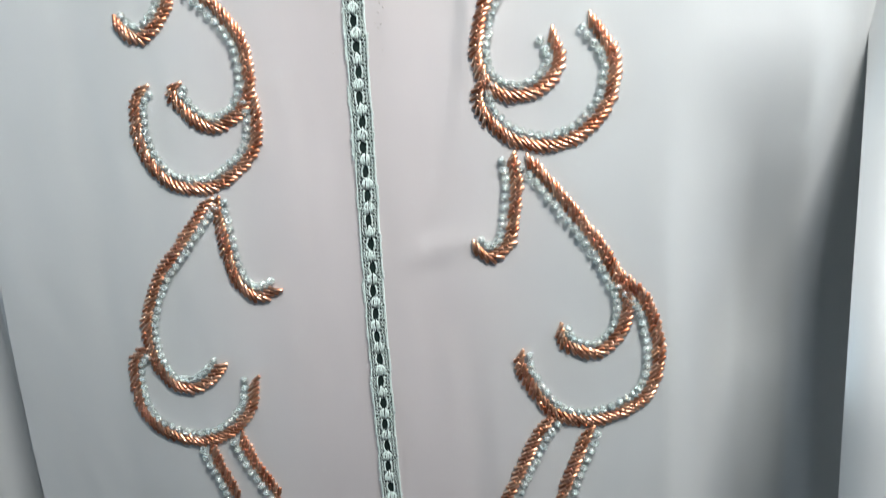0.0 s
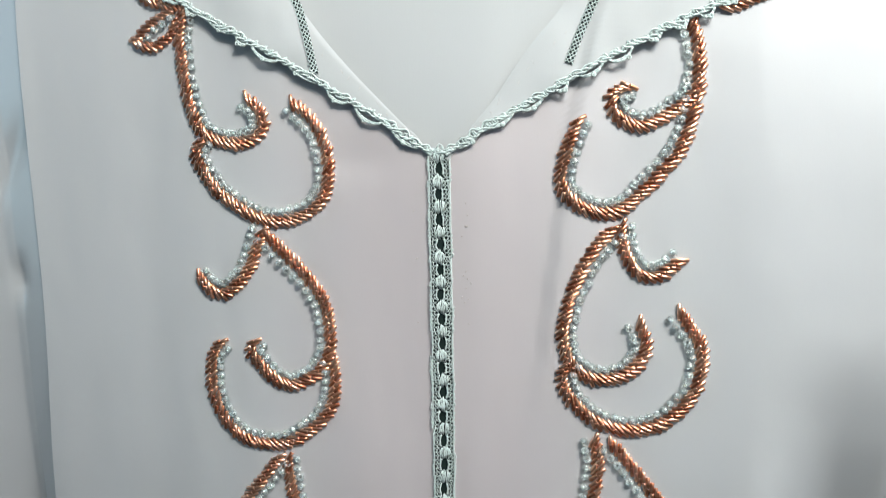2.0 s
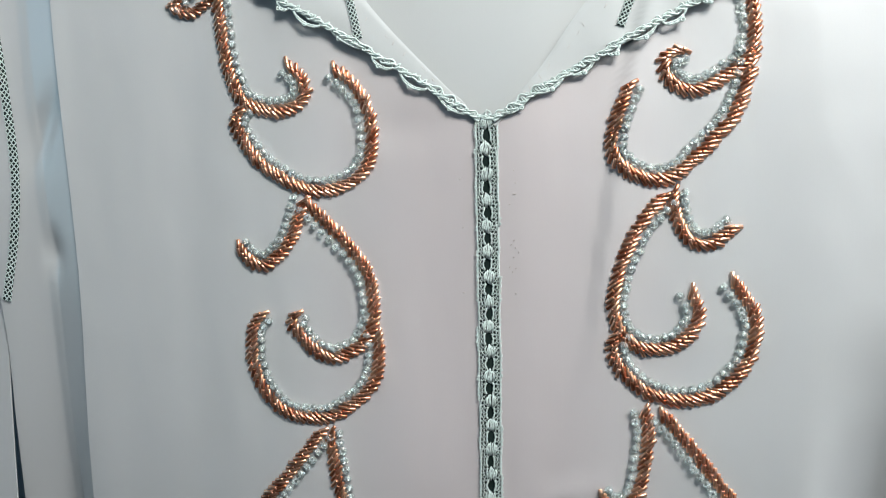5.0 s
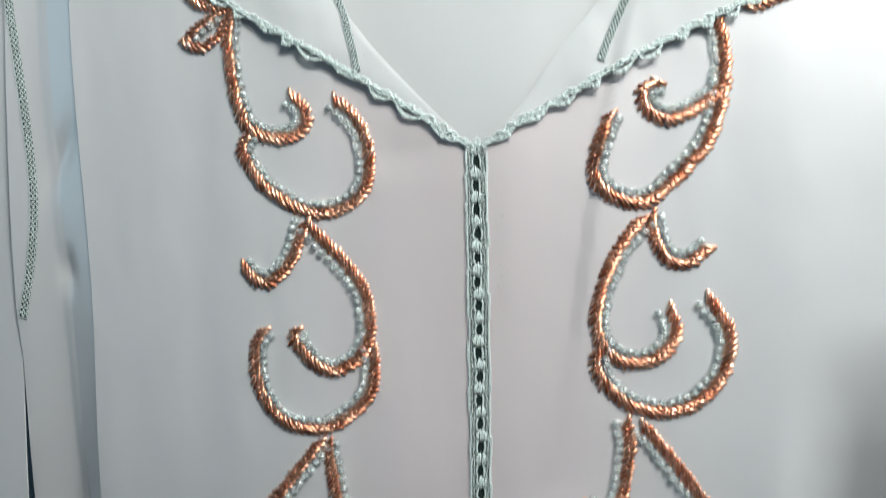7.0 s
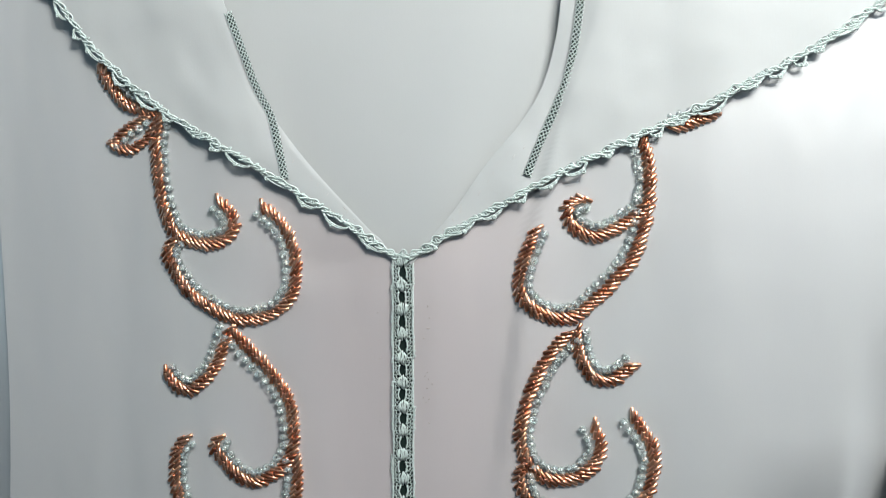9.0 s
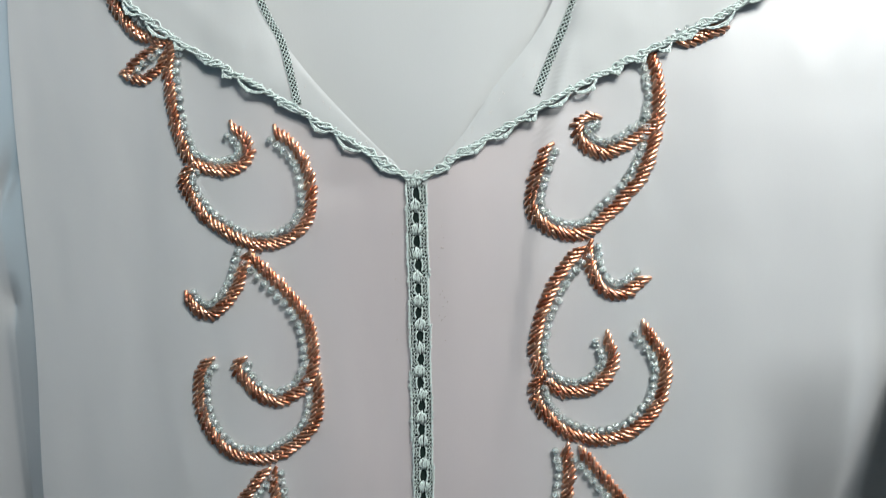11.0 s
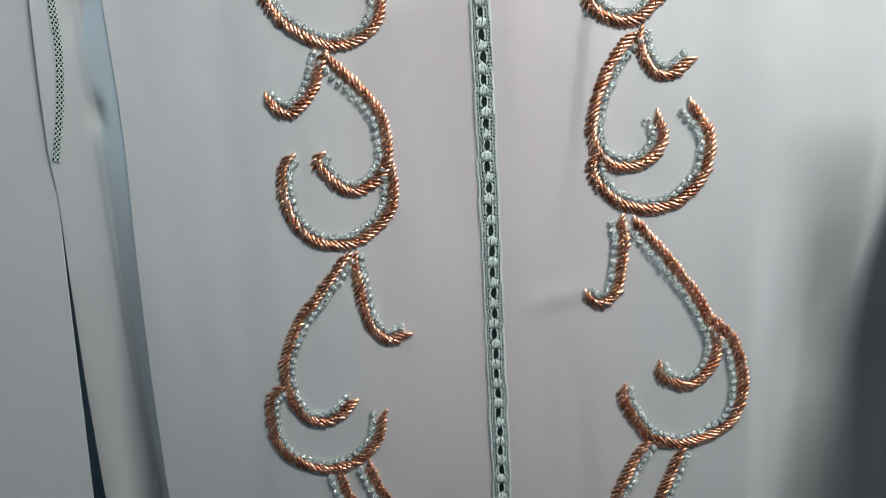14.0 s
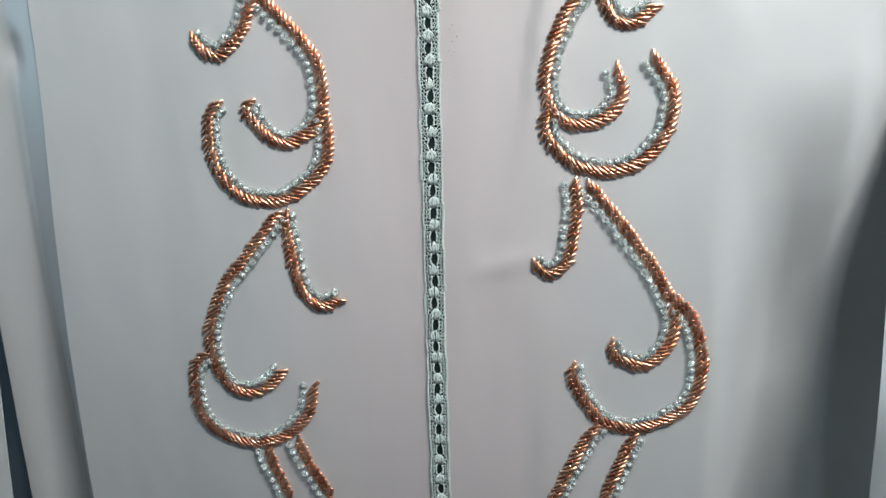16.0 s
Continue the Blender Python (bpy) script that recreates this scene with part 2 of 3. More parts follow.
def front(side):
    table = [(v, edge_at(IN_L if side < 0 else IN_R, v)) for v in np.linspace(-0.004, 0.25, 90)]
    vs, us = [t[0] for t in table], [t[1] for t in table]

    def fn(a, b):
        v = -0.75 + b * 1.0
        inner = 0.005 * side if v < -0.004 else float(np.interp(v, vs, us))
        inner += side * 0.007 * ease(v, 0.004, 0.03)
        outer = side_edge(v) if side < 0 else 0.300
        u = inner + (outer - inner) * a
        y = depth(u, v)
        return (u, y, VEE + v)

    return cloth("front_panel", fn, 90, 260, SATIN, dress, "smooth pale satin front with soft vertical folds")


front(-1)
front(1)


def back(a, b):
    u, v = -0.16 + 0.31 * a, -0.75 + b
    y = depth(u, v) + 0.0065 + 0.03 * ease(-v, 0.01, 0.06) + 0.0008 * noise.noise((a * 4, b * 5, 9))
    return (u, y, VEE + v)


cloth("back_panel", back, 30, 80, LINING, dress,
      "plain matte inside of the back seen through the neckline")


# sleeves and the side under the arm
def strip_depth(u, v):
    """The side runs back from the edge of the front into a valley, then comes forward again."""
    edge = side_edge(v)
    t = (edge - u) / 0.025
    deep = 0.008 + 0.026 * ease(-v, 0.02, 0.34)
    y = depth(edge, v) + 0.0012 + deep * (min(1.0, max(0.0, t)) if t < 0.8 else 0.8 + 0.12 * ease(t, 0.8, 1.1) - 0.22 * ease(t, 1.05, 2.4))
    y += 0.0012 * noise.noise((u * 12, v * 6, 3.0))
    y += 0.004 * math.exp(-((u + 0.250) / 0.006) ** 2 - ((v + 0.070) / 0.010) ** 2)
    y += 0.003 * math.exp(-((u + 0.250 - 0.5 * v) / 0.008) ** 2 - (v / 0.02) ** 2)
    return y


def side_strip(a, b):
    v = -0.75 + b * 1.05
    left = -0.2865 + 0.0024 * ease(-v, 0.085, 0.13) - 0.0062 * ease(-v, 0.10, 0.36)
    u = left + (side_edge(v) + 0.0006 - left) * a
    return (u, strip_depth(u, v), VEE + v)


cloth("side_panel", side_strip, 48, 160, SATIN, dress, "shaded side of the dress with a long soft fold")


def left_sleeve(a, b):
    v = -0.75 + b * 1.05
    u = -0.2856 + 0.0010 * ease(-v, 0.08, 0.35) - 0.17 * a + 0.0015 * noise.noise((0, v * 7, 2.0))
    y = 0.011 + 0.002 * noise.noise((u * 10, v * 4, 6.0)) + 0.05 * ease(a, 0.6, 1.0)
    return (u, y, VEE + v)


def right_sleeve(a, b):
    v = -0.75 + b * 1.05
    u = 0.2585 + 0.033 * max(-0.32, min(0.0, v + 0.04)) - 0.018 * ease(-v, 0.11, 0.28) + 0.17 * a
    y = 0.008 - 0.058 * ease(-v, 0.11, 0.28) + 0.012 * math.exp(-a * 25) + 0.003 * noise.noise((u * 10, v * 4, 8.0)) + 0.06 * ease(a, 0.5, 1.0)
    return (u, y, VEE + v)


cloth("sleeve", left_sleeve, 30, 120, SATIN, dress, "plain satin sleeve hanging beside the body", 0.0010)
cloth("sleeve", right_sleeve, 30, 120, SATIN, dress, "plain satin sleeve hanging beside the body", 0.0010)


# lapels folded outwards
def lapel(inner, outer):
    n = 90
    ci, co = curve_points(inner, 0.002), curve_points(outer, 0.002)

    def along(c, s):
        k = s * (len(c) - 1)
        i = min(int(k), len(c) - 2)
        return c[i] + (c[i + 1] - c[i]) * (k - i)

    def at(s, w):
        p = (1 - w) * along(ci, s) + w * along(co, s)
        width = np.linalg.norm(along(ci, s) - along(co, s))
        full = min(1.0, width / 0.03)
        lift = 0.0012 + full * (0.0006 * math.sin(math.pi * w) + 0.0026 * w - 0.0006 * (1 - ease(w, -0.04, 0.09)))
        lift += 0.0015 * full * noise.noise((p[0] * 25, p[1] * 25, 5.0))
        lift += 0.0005 * full * noise.noise((p[0] * 85, p[1] * 60, 9.0))
        u, v = p
        return Vector((u, depth(u, v) - lift, VEE + v))

    ob = cloth("lapel", lambda a, b: at(b, a), 26, n, LINING, dress, "turned-back neckline facing lying open on the chest")
    return ob, at


def edge_lace(parent, at, right):
    """Crocheted edging: two twisted cords, hanging loops with picots, small knots."""
    rng = random.Random(5 + right)
    bag = Bag()
    pts = [at(s, 1.0) for s in np.linspace(0.004, 0.86, 700)]
    even = curve_points(pts[::10], 0.0008)
    down = []
    for i, p in enumerate(even):
        t = even[min(i + 1, len(even) - 1)] - even[max(i - 1, 0)]
        d = Vector((t[2], 0, -t[0]))
        d = d if d.z < 0 else -d
        down.append(d.normalized())
    n = len(even)

    def off(i, d, y=0.0):
        i = min(max(int(i), 0), n - 1)
        return Vector(even[i]) + down[i] * (d - 0.0012) + Vector((0, -y, 0))

    for ph, low in ((0, 0.0004), (math.pi, 0.0002), (1.5, -0.0015)):
        bag.tube([off(i, low + 0.0006 * math.sin(i * 0.7 + ph) + 0.0018 * noise.noise((i * 0.16, ph, 2)), 0.0012 + 0.0005 * math.cos(i * 0.7 + ph)) for i in range(n)], 0.0005, 4)
    # stitches that bind the edge
    i = 2
    while i < n - 4:
        h = rng.uniform(0.0008, 0.0030)
        bag.tube([off(i, 0.001, 0.0012), off(i + 0.5, -h, 0.0013), off(i + 1.6, -h * 0.7, 0.0013), off(i + 2, 0.001, 0.0012)], 0.00042, 4)
        i += rng.choice((2, 3, 3, 4))
    # loops
    i = 10
    while i < n - 26:
        span = rng.choice((9, 13, 17, 21))
        deep = rng.uniform(0.0014, 0.0040)
        for lay in (0.0, 0.0009):
            arc = [off(i + span * k / 14, 0.0008 + (deep - lay) * math.sin(math.pi * k / 14) ** 0.65 + 0.00025 * math.sin(k * 3.1 + lay * 900), 0.0008 + 0.0004 * math.sin(k * 2.0)) for k in range(15)]
            bag.tube(arc, 0.00058, 5)
        j = i + span * rng.uniform(0.45, 0.75)
        tip = off(j, deep + 0.0009, 0.0012)
        ring = [tip + Vector((0.0009 * math.cos(g), 0.0003 * math.sin(2 * g), 0.0009 * math.sin(g))) for g in np.linspace(0, 2 * math.pi, 9)[:-1]]
        bag.tube(ring, 0.00045, 4, True)
        i += span + rng.choice((3, 5, 8, 10))
    return bag.part("edge_lace", SILK, parent, "crocheted pale green looped edging")


def braid(parent, pts, width=0.0043, label="openwork zigzag braid of pale thread"):
    """Crossing threads over a dark ribbon that paints the shade in the openings."""
    c = curve_points(pts, 0.0004)
    n = len(c)
    side = []
    for i in range(n):
        t = c[min(i + 1, n - 1)] - c[max(i - 1, 0)]
        side.append(Vector((t[2], 0, -t[0])).normalized())
    bag = Bag()
    for lane in (-0.25, 0.25):
        for ph in (0, math.pi):
            line = []
            for i in range(n):
                g = i * (0.0021 / width) + ph + 2 * math.pi * lane
                across = width * (lane + 0.27 * (2 / math.pi) * math.asin(math.sin(g))) + 0.0004 * noise.noise((i * 0.35, ph, lane))
                line.append(Vector(c[i]) + side[i] * across + Vector((0, -0.0006 - 0.0004 * math.cos(g), 0.0003 * noise.noise((i * 0.3, ph, 8)))))
            bag.tube(line, 0.066 * width, 4)
    ob = bag.part("braid", SILK, parent, label)
    # flat ribbon, coloured dark as the shade within the openwork holes
    hole_shade = Bag()
    base = len(hole_shade.v)
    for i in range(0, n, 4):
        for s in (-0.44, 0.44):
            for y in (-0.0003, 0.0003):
                hole_shade.v.append(Vector(c[i]) + side[i] * s * width + Vector((0, y, 0)))
    for k in range(len(hole_shade.v) // 4 - 1):
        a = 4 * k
        hole_shade.f += [(a, a + 2, a + 6, a + 4), (a + 1, a + 5, a + 7, a + 3), (a, a + 4, a + 5, a + 1), (a + 2, a + 3, a + 7, a + 6)]
    hole_shade.part("hole_shade", GAP_SHADE, ob, "dark ribbon painting the shade in the openings between the threads")
    return ob


for k, (inner, outer) in enumerate(((IN_L, OUT_L), (IN_R, OUT_R))):
    lap, at = lapel(inner, outer)
    edge_lace(lap, at, k)
    mesh = [at(s, w) for s in np.linspace(0, 1, 160) for w in np.linspace(0, 1, 30)]
    way = (mm((-65, 42), (-69, 60), (-74, 77), (-82, 92), (-90, 113), (-98, 134)), mm((66, 43), (71, 56), (77, 70), (83, 84), (88, 99), (93, 130), (95, 160)))[k]
    near = [min(mesh, key=lambda q: (q.x - u) ** 2 + (q.z - VEE - v) ** 2) for u, v in way]
    braid(lap, [Vector((u, q.y - 0.001, VEE + v)) for (u, v), q in zip(way, near)])
    hem = Bag()
    for j in (0, 1, 3, 4, 5, 8, 10, 11, 14, 16):
        p = at(0.07 + 0.013 * j + 0.004 * math.sin(j * 3.7), 0.22 + 0.05 * math.sin(j * 0.9) + 0.03 * math.sin(j * 2.3))
        e = Vector((0.0009 * (-1) ** j, -0.0006, 0.0016))
        hem.tube([p - e * 0.7 + Vector((0, -0.0008, 0)), p + e * 0.7 + Vector((0, -0.0004, 0))], 0.0001, 4)
    hem.part("hem_stitches", TAN, lap, "uneven hand stitches holding the facing", "stuff")

braid(dress, [Vector((u, strip_depth(u, v) - 0.0008, VEE + v)) for u, v in mm((-287, 130), (-283, 90), (-275, 29), (-271, -20), (-274, -59), (-282, -97))], 0.0056,
      "zigzag braid along the sleeve seam")

# ---- lace insertion down the front ----
PITCH = 0.0131


def eyelet_mesh(seed):
    r = random.Random(seed)
    bag = Bag()
    h = PITCH
    j = lambda a: r.uniform(-a, a)
    for sgn in (-1, 1):
        # net of crossing strands between the edge and the eyelet
        for c, w, ph in ((0.0029, 0.0010, 0.0), (0.0029, 0.0010, math.pi), (0.0046, 0.0009, 0.4), (0.0046, 0.0009, math.pi + 0.4)):
            bag.tube([(sgn * (c + w * math.sin(g * 3 + ph)) + j(0.0004), -0.0003 * math.cos(g * 3 + ph) + j(0.0002), h * (g / (2 * math.pi) - 0.5) + j(0.0002)) for g in np.linspace(0, 2 * math.pi, 29)], 0.00018, 4)
        bag.tube([(sgn * (0.0056 + 0.0004 * math.sin(5 * g)) + j(0.0002), 0, h * (g / (2 * math.pi) - 0.5)) for g in np.linspace(0, 2 * math.pi, 19)], 0.00033, 4)
        # rim of the eyelet
        bag.tube([(sgn * (0.0013 + 0.0009 * math.cos(z * math.pi / 0.0060) ** 0.6) + j(0.0003), -0.0004, z + j(0.0002)) for z in np.linspace(-0.0029, 0.0029, 11)], 0.00042, 5)
        # picots on the outer edge
        for k in range(2):
            z = j(h / 2)
            bag.tube([(sgn * 0.0056, 0, z - 0.0005), (sgn * (0.0064 + j(0.0003)), -0.0003, z + j(0.0004)), (sgn * 0.0056, 0, z + 0.0006)], 0.00025, 4)
    # satin stitches between two eyelets
    for k in range(12):
        x = (k - 5.5) * 0.00046 + j(0.0003)
        hh = 0.0038 * (1 - 0.07 * abs(k - 5.5)) * r.uniform(0.75, 1.1)
        up = -0.0005 - r.uniform(0, 0.0004)
        bag.tube([(x * 0.8 + j(0.0006), -0.0001, h / 2 - hh), (x, up, h / 2 - hh * 0.4), (x + j(0.0005), up, h / 2 + hh * 0.4), (x * 0.8 + j(0.0006), -0.0001, h / 2 + hh)], 0.00027, 4)
    return bag.mesh("eyelet", SILK)


trim = Bag()
for sgn in (-1, 1):
    trim.tube([on_front(sgn * 0.0055, v, 0.0007) for v in np.linspace(0.002, -0.50, 200)], 0.00035, 4)
lace = trim.part("lace_trim", SILK, dress, "narrow pale green eyelet lace down the front slit")
units = [eyelet_mesh(k) for k in range(5)]
rng = random.Random(3)
for k in range(38):
    v = -0.0085 - k * PITCH
    e = new("eyelet", rng.choice(units))
    e.parent = lace
    slope = (depth(0, v + 0.004) - depth(0, v - 0.004)) / 0.008
    e.matrix_basis = Matrix.Translation(on_front(0.0004 * rng.uniform(-1, 1), v, 0.0016)) @ Euler((-math.atan(slope), rng.uniform(-0.05, 0.05), rng.uniform(-0.1, 0.1))).to_matrix().to_4x4() @ Matrix.Diagonal((rng.uniform(0.92, 1.06), 1, 1.02, 1))
# dark strip added behind the eyelets for the shade inside the slit
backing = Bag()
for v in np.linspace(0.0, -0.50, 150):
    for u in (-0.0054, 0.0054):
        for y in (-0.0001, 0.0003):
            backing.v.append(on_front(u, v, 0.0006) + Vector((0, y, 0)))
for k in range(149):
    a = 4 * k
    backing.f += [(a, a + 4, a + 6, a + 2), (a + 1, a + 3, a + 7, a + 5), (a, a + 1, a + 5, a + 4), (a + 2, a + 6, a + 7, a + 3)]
backing.part("slit_shade_strip", GAP_SHADE, lace, "added dark strip behind the lace, standing in for the shade in the slit")
knot = Bag()
for k in range(15):
    x, z = rng.uniform(-0.004, 0.004), rng.uniform(-0.001, 0.003)
    q = [on_front(x + rng.uniform(-0.003, 0.003), z + rng.uniform(-0.0015, 0.0015), rng.uniform(0.0015, 0.003)) for _ in range(4)]
    knot.tube(curve_points(q, 0.0012), 0.00036, 4)
knot.part("lace_knot", SILK, lace, "crocheted knot at the point of the neckline")


# small hand stitches: needle marks beside the lace, and the hem of the facing
def stitches(parent, pts, colour, size, label):
    bag = Bag()
    for p in pts:
        d = Vector((rng.uniform(-1, 1), 0, rng.uniform(-1.5, 1.5))).normalized() * size
        bag.tube([p - d, p + Vector((0, -0.0003, 0)), p + d], 0.00022, 4)
    return bag.part("stitch_row", colour, parent, label, "stuff")


stitches(dress, [on_front(rng.choice((0.0125, 0.0125, 0.0150, -0.0125)) + rng.uniform(-0.002, 0.002), rng.uniform(-0.095, -0.022), 0.0006) for k in range(17)], TAN, 0.0004, "faint needle marks beside the lace")


# ---- beaded scrolls ----
def bead_shape(rings, n, crisp=False):
    """A turned bead about the x axis: (x, radius) pairs, closed through the hole. crisp: every band keeps its own edges."""
    verts, faces, m = [], [], len(rings)

    def ring(x, r):
        at = len(verts)
        verts.extend((x, r * math.cos(2 * math.pi * k / n), r * math.sin(2 * math.pi * k / n)) for k in range(n))
        return at

    if crisp:
        pairs = [(ring(*rings[i]), ring(*rings[(i + 1) % m])) for i in range(m)]
    else:
        at = [ring(*p) for p in rings]
        pairs = [(at[i], at[(i + 1) % m]) for i in range(m)]
    for a, b in pairs:
        faces += [(a + k, a + (k + 1) % n, b + (k + 1) % n, b + k) for k in range(n)]
    return verts, faces


BUGLE = bead_shape([(-0.0021, 0.0004), (-0.00235, 0.0007), (-0.0023, 0.00098), (-0.0021, 0.00112), (0.0021, 0.00112), (0.0023, 0.00098), (0.00235, 0.0007), (0.0021, 0.0004)], 10)
SEED = bead_shape([(-0.0012, 0.0006), (-0.0016, 0.0010), (-0.0014, 0.0017), (-0.0008, 0.0022), (0.0, 0.0024), (0.0008, 0.0022), (0.0014, 0.0017), (0.0016, 0.0010), (0.0012, 0.0006)], 14)


def shape_mesh(name, shape, mat, smooth):
    me = bpy.data.meshes.new(name)
    me.from_pydata(shape[0], [], shape[1])
    me.materials.append(mat)
    if smooth:
        me.shade_smooth()
    return me


BUGLE_MESH = shape_mesh("bugle_bead", BUGLE, COPPER, True)
SEED_MESH = shape_mesh("seed_bead", SEED, GLASS, True)


def aim(a, b, spin):
    d = (b - a).normalized()
    return Matrix.Translation((a + b) / 2) @ d.to_track_quat("X", "Z").to_matrix().to_4x4() @ Matrix.Rotation(spin, 4, "X")


def scroll(pairs, side, seeds=True, single=False, single_seeds=False, wide=1.0, label="curved copper bead scroll edged with clear aqua beads"):
    """A rope of slanted two-bead stitches along a curve, with round glass beads on its inner side."""
    pts = mm(*pairs)
    if side < 0:
        pts = pts[::-1]
    rng = random.Random(int(1e6 * abs(pts[0][0] + 3 * pts[0][1])))
    c = curve_points(pts, 0.0032)
    n = len(c)
    core = Bag()
    core.tube([on_front(u, v, 0.0003) for u, v in c], 0.0010, 6)
    body = core.part("bead_scroll", CORE, dress, label)
    beads, balls = Bag(), Bag()
    for i in range(n):
        t = c[min(i + 1, n - 1)] - c[max(i - 1, 0)]
        t = t / np.linalg.norm(t)
        out = np.array((t[1], -t[0]))
        ang = radians(37 + rng.uniform(-6, 6))
        d = math.cos(ang) * t + math.sin(ang) * out
        taper = wide * (0.84 + 0.20 * min(1.0, 7 * min(i + 0.5, n - 0.5 - i) / n))
        mid = c[i] + out * rng.uniform(-0.0009, -0.0003)
        for k in (-0.5, 0.5):
            turn = rng.uniform(-0.14, 0.14)
            e = d * math.cos(turn) + np.array((-d[1], d[0])) * math.sin(turn)
            h = mid + d * (k * 0.0049 * taper + rng.uniform(-0.0004, 0.0004))
            half = e * 0.0022
            lift = 0.0016 + rng.uniform(-0.0002, 0.0004)
            fall = 0.0012 * k
            a, b = on_front(*(h - half), lift + fall), on_front(*(h + half), lift - fall)
            m = aim(a, b, rng.uniform(0, 1)) @ Matrix.Diagonal((1.10 * taper ** 0.5, 1, 1, 1))
            if single:
                o = new("bugle_bead", BUGLE_MESH)
                o.parent, o.matrix_basis = body, m
            else:
                beads.put(BUGLE[0], BUGLE[1], m)
    if beads.v:
        beads.part("copper_beadwork", COPPER, body, "short copper-lined bugle beads", "stuff")
    if seeds:
        s = curve_points(c, 0.0053)
        m_ = len(s)
        for i in range(m_):
            t = s[min(i + 1, m_ - 1)] - s[max(i - 1, 0)]
            t = t / np.linalg.norm(t)
            inn = np.array((-t[1], t[0]))
            q = s[i] + inn * (0.0062 * wide + rng.uniform(-0.0004, 0.0004))
            a, b = on_front(*(q - t * 0.001), 0.0019), on_front(*(q + t * 0.001), 0.0019)
            m = aim(a, b, 0.0) @ Euler((0, rng.uniform(-0.5, 0.5), rng.uniform(-1.3, 1.3))).to_matrix().to_4x4()
            if single_seeds:
                o = new("seed_bead", SEED_MESH)
                o.parent, o.matrix_basis = body, m
            else:
                balls.put(SEED[0], SEED[1], m)
        if balls.v:
            balls.part("glass_beadwork", GLASS, body, "round clear aqua glass beads", "stuff")
    return body


# down the left of the lace
scroll([(-148, 78), (-158.5, 71.5), (-167, 64)], 1, wide=0.75, label="upper edge of a small beaded leaf")
scroll([(-142.5, 74), (-147, 65.5), (-157, 60), (-167, 62.5)], 1, seeds=False, wide=0.75, label="lower edge of a small beaded leaf")
scroll([(-175.5, 106.5), (-169, 95.5), (-160.5, 85.5), (-149, 81), (-140.5, 79)], 1)
scroll([(-139.5, 78.5), (-141.5, 64), (-141, 55), (-139.5, 40.5), (-136.5, 26), (-130, 12.5), (-120.5, 7.5), (-111.5, 6), (-102, 7.5), (-96, 12.5), (-94.5, 18), (-97.5, 25.5), (-103.5, 30.5)], 1)
scroll([(-131.5, 9), (-134.5, 2.5), (-132.5, -5), (-123.5, -18.5), (-113.5, -26.5), (-102.5, -33), (-90.5, -36), (-78.5, -34.5), (-68, -29), (-61, -19.5), (-59.5, -5), (-62.5, 9.5), (-67.5, 18), (-74, 24.5), (-78.5, 28)], 1, single_seeds=True)
scroll([(-97, -41), (-100, -49), (-102.5, -56.5), (-107.5, -65.5), (-115.5, -73), (-122, -75.5), (-129.5, -72), (-135, -66)], -1)
scroll([(-95, -41.5), (-89.5, -47.5), (-75.5, -62), (-65, -76), (-61, -91), (-61, -105.5), (-67, -117), (-76, -123), (-84, -125.5), (-93, -122), (-100.5, -114.5), (-106.5, -106.5), (-104, -100.5)], -1, single=True, single_seeds=True)
scroll([(-123.5, -101), (-128.5, -108.5), (-129.5, -123.5), (-126, -138.5), (-120, -147.5), (-110.5, -155.5), (-95, -158.5), (-82.5, -156), (-70.5, -148), (-62.5, -139), (-58.5, -126.5), (-59, -112)], 1, single_seeds=True)
scroll([(-87.5, -166.5), (-86.5, -175.5), (-84, -191.5), (-80.5, -208), (-74.5, -217), (-66, -220.5), (-56, -216.5)], 1)
scroll([(-92, -164.5), (-101.5, -177), (-113, -191), (-125, -205.5), (-132.5, -220), (-137.5, -235), (-137.5, -248), (-134, -261), (-125.5, -272.5), (-112.5, -275), (-101, -269.5), (-93.5, -261)], 1, single_seeds=True)
scroll([(-142.5, -250), (-149, -257.5), (-150.5, -272.5), (-148.5, -288), (-140.5, -299.5), (-127.5, -306.5), (-112.5, -309), (-97.5, -305), (-86, -297), (-78, -285.5), (-74.5, -270.5)], 1)
scroll([(-106.5, -312.5), (-104, -322.5), (-99, -334.5), (-95, -345.5)], -1)
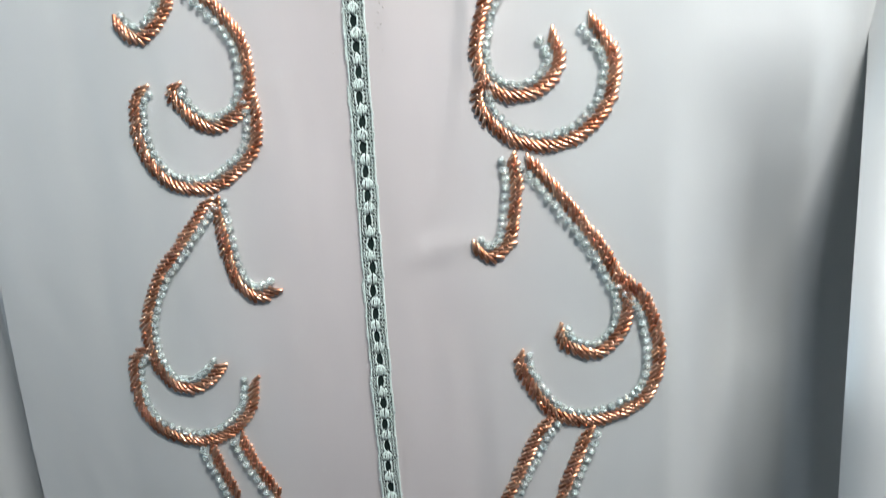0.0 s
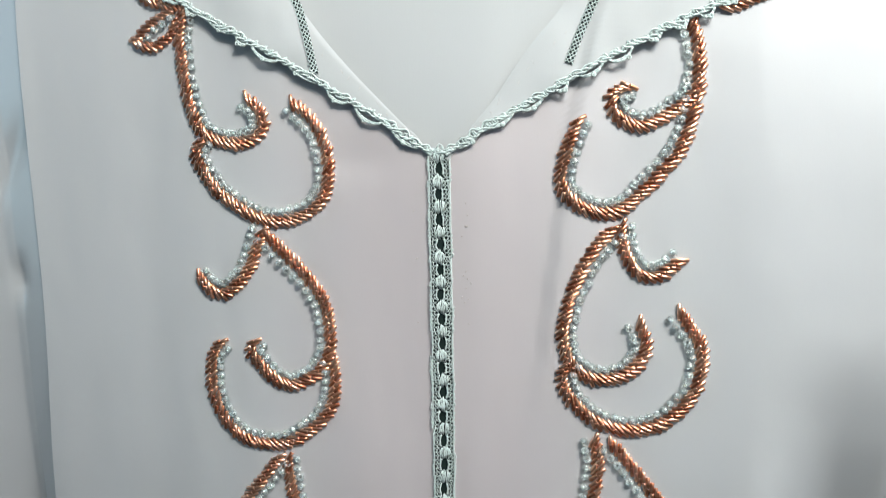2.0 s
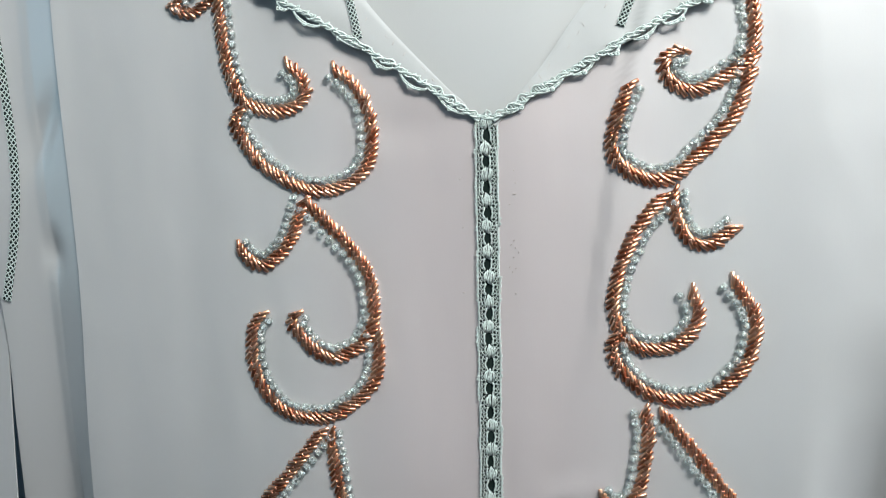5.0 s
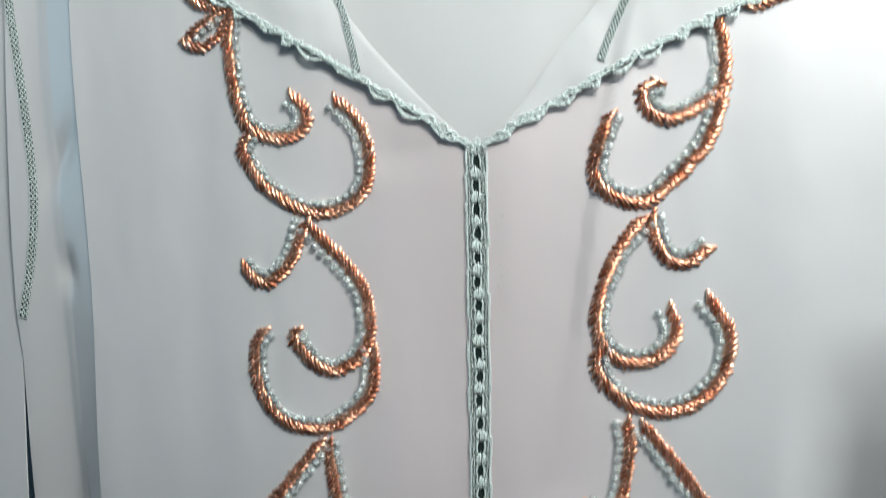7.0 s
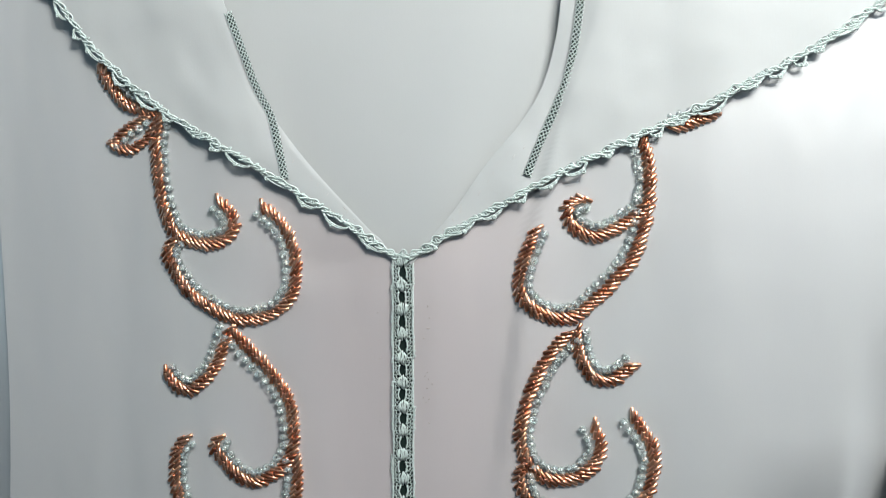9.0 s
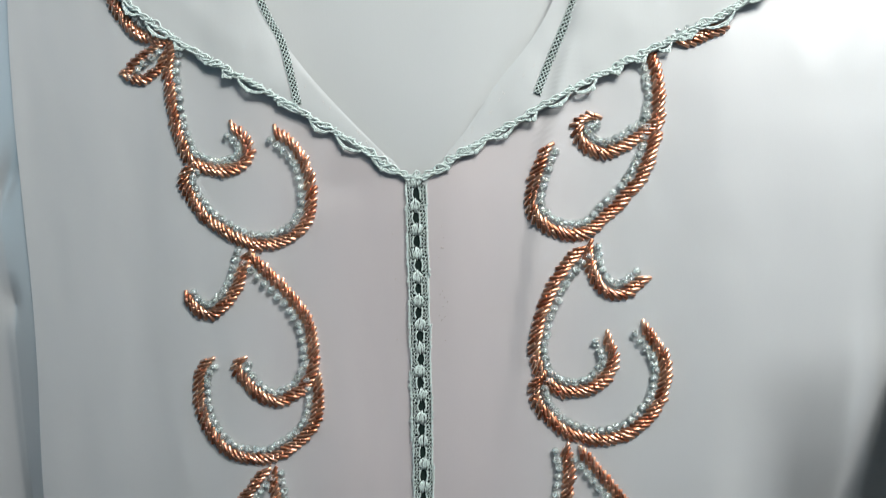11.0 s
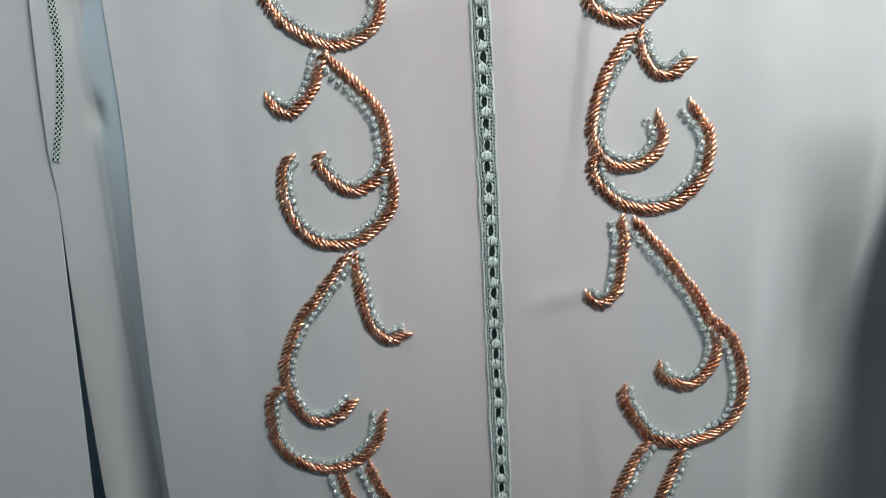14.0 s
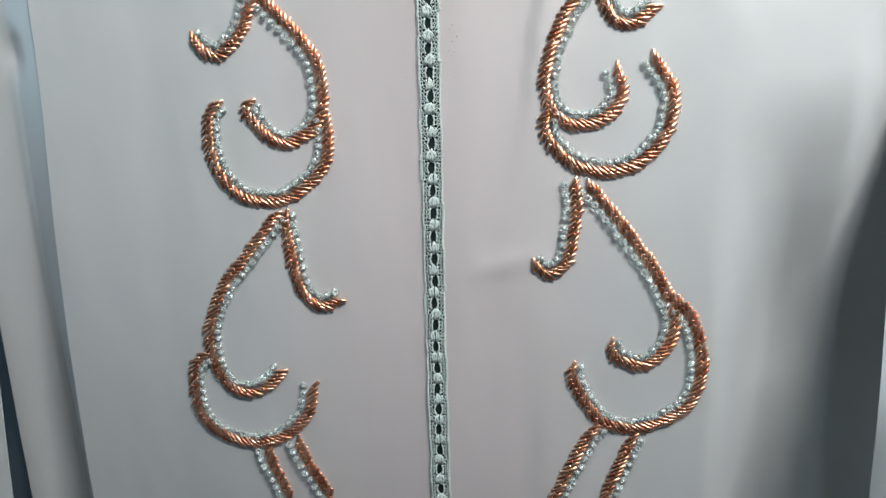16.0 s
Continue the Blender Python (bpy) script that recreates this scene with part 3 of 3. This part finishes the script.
scroll([(-87, -306.5), (-80.5, -322), (-73.5, -334.5), (-68.5, -343)], -1)
# down the right of the lace
scroll([(141, 67), (152, 70.5), (161, 74.5)], 1)
scroll([(126, 62), (129.5, 49), (130, 36), (127, 25.5), (118, 18), (108, 12.5), (99, 11), (90, 15.5), (86.5, 23.5), (89, 29.5), (95.5, 32)], -1)
scroll([(130, 28), (126, 11), (120.5, -2.5), (113.5, -11), (105, -20), (94.5, -29.5), (85.5, -32.5), (76, -31), (67, -25.5), (61.5, -17.5), (63, -3.5), (67, 8.5), (70, 15)], -1, single_seeds=True)
scroll([(91.5, -38.5), (92, -47), (96.5, -58), (103, -64), (111, -64), (117.5, -59.5), (121.5, -56)], 1)
scroll([(88, -39), (81.5, -46), (74, -57), (68, -70), (64, -82.5), (62.5, -95), (65, -106.5), (70.5, -113.5), (78.5, -117.5), (89.5, -117), (98.5, -112), (104.5, -103.5), (105, -96.5), (101.5, -87.5)], 1, single=True, single_seeds=True)
scroll([(64.5, -109), (62, -116.5), (64.5, -125.5), (70.5, -133), (79, -139.5), (90, -143), (100.5, -143.5), (112.5, -140), (121.5, -133), (129, -123), (132.5, -111.5), (132.5, -100.5), (128.5, -91.5), (121.5, -81.5)], 1, single_seeds=True)
scroll([(79.5, -148.5), (81.5, -159.5), (80, -176.5), (78, -188), (74.5, -195.5), (65, -201), (57, -196)], -1)
scroll([(88, -150), (97.5, -160.5), (110.5, -177.5), (122.5, -194.5), (132, -212), (137, -226), (135.5, -237.5), (130, -247.5), (120, -255), (109.5, -253.5), (102, -249), (99.5, -242)], -1, single_seeds=True)
scroll([(136, -214), (144.5, -223), (149.5, -235), (152.5, -251), (151, -267), (145.5, -279.5), (133.5, -288.5), (120, -294), (106.5, -294), (94.5, -289), (86, -278), (79, -265), (77.5, -256)], -1)
scroll([(92.5, -292.5), (84, -305.5), (77, -320.5), (70, -335.5), (65.5, -345)], 1)
scroll([(113.5, -299.5), (108.5, -312.5), (102.5, -327.5), (98, -340.5)], 1)
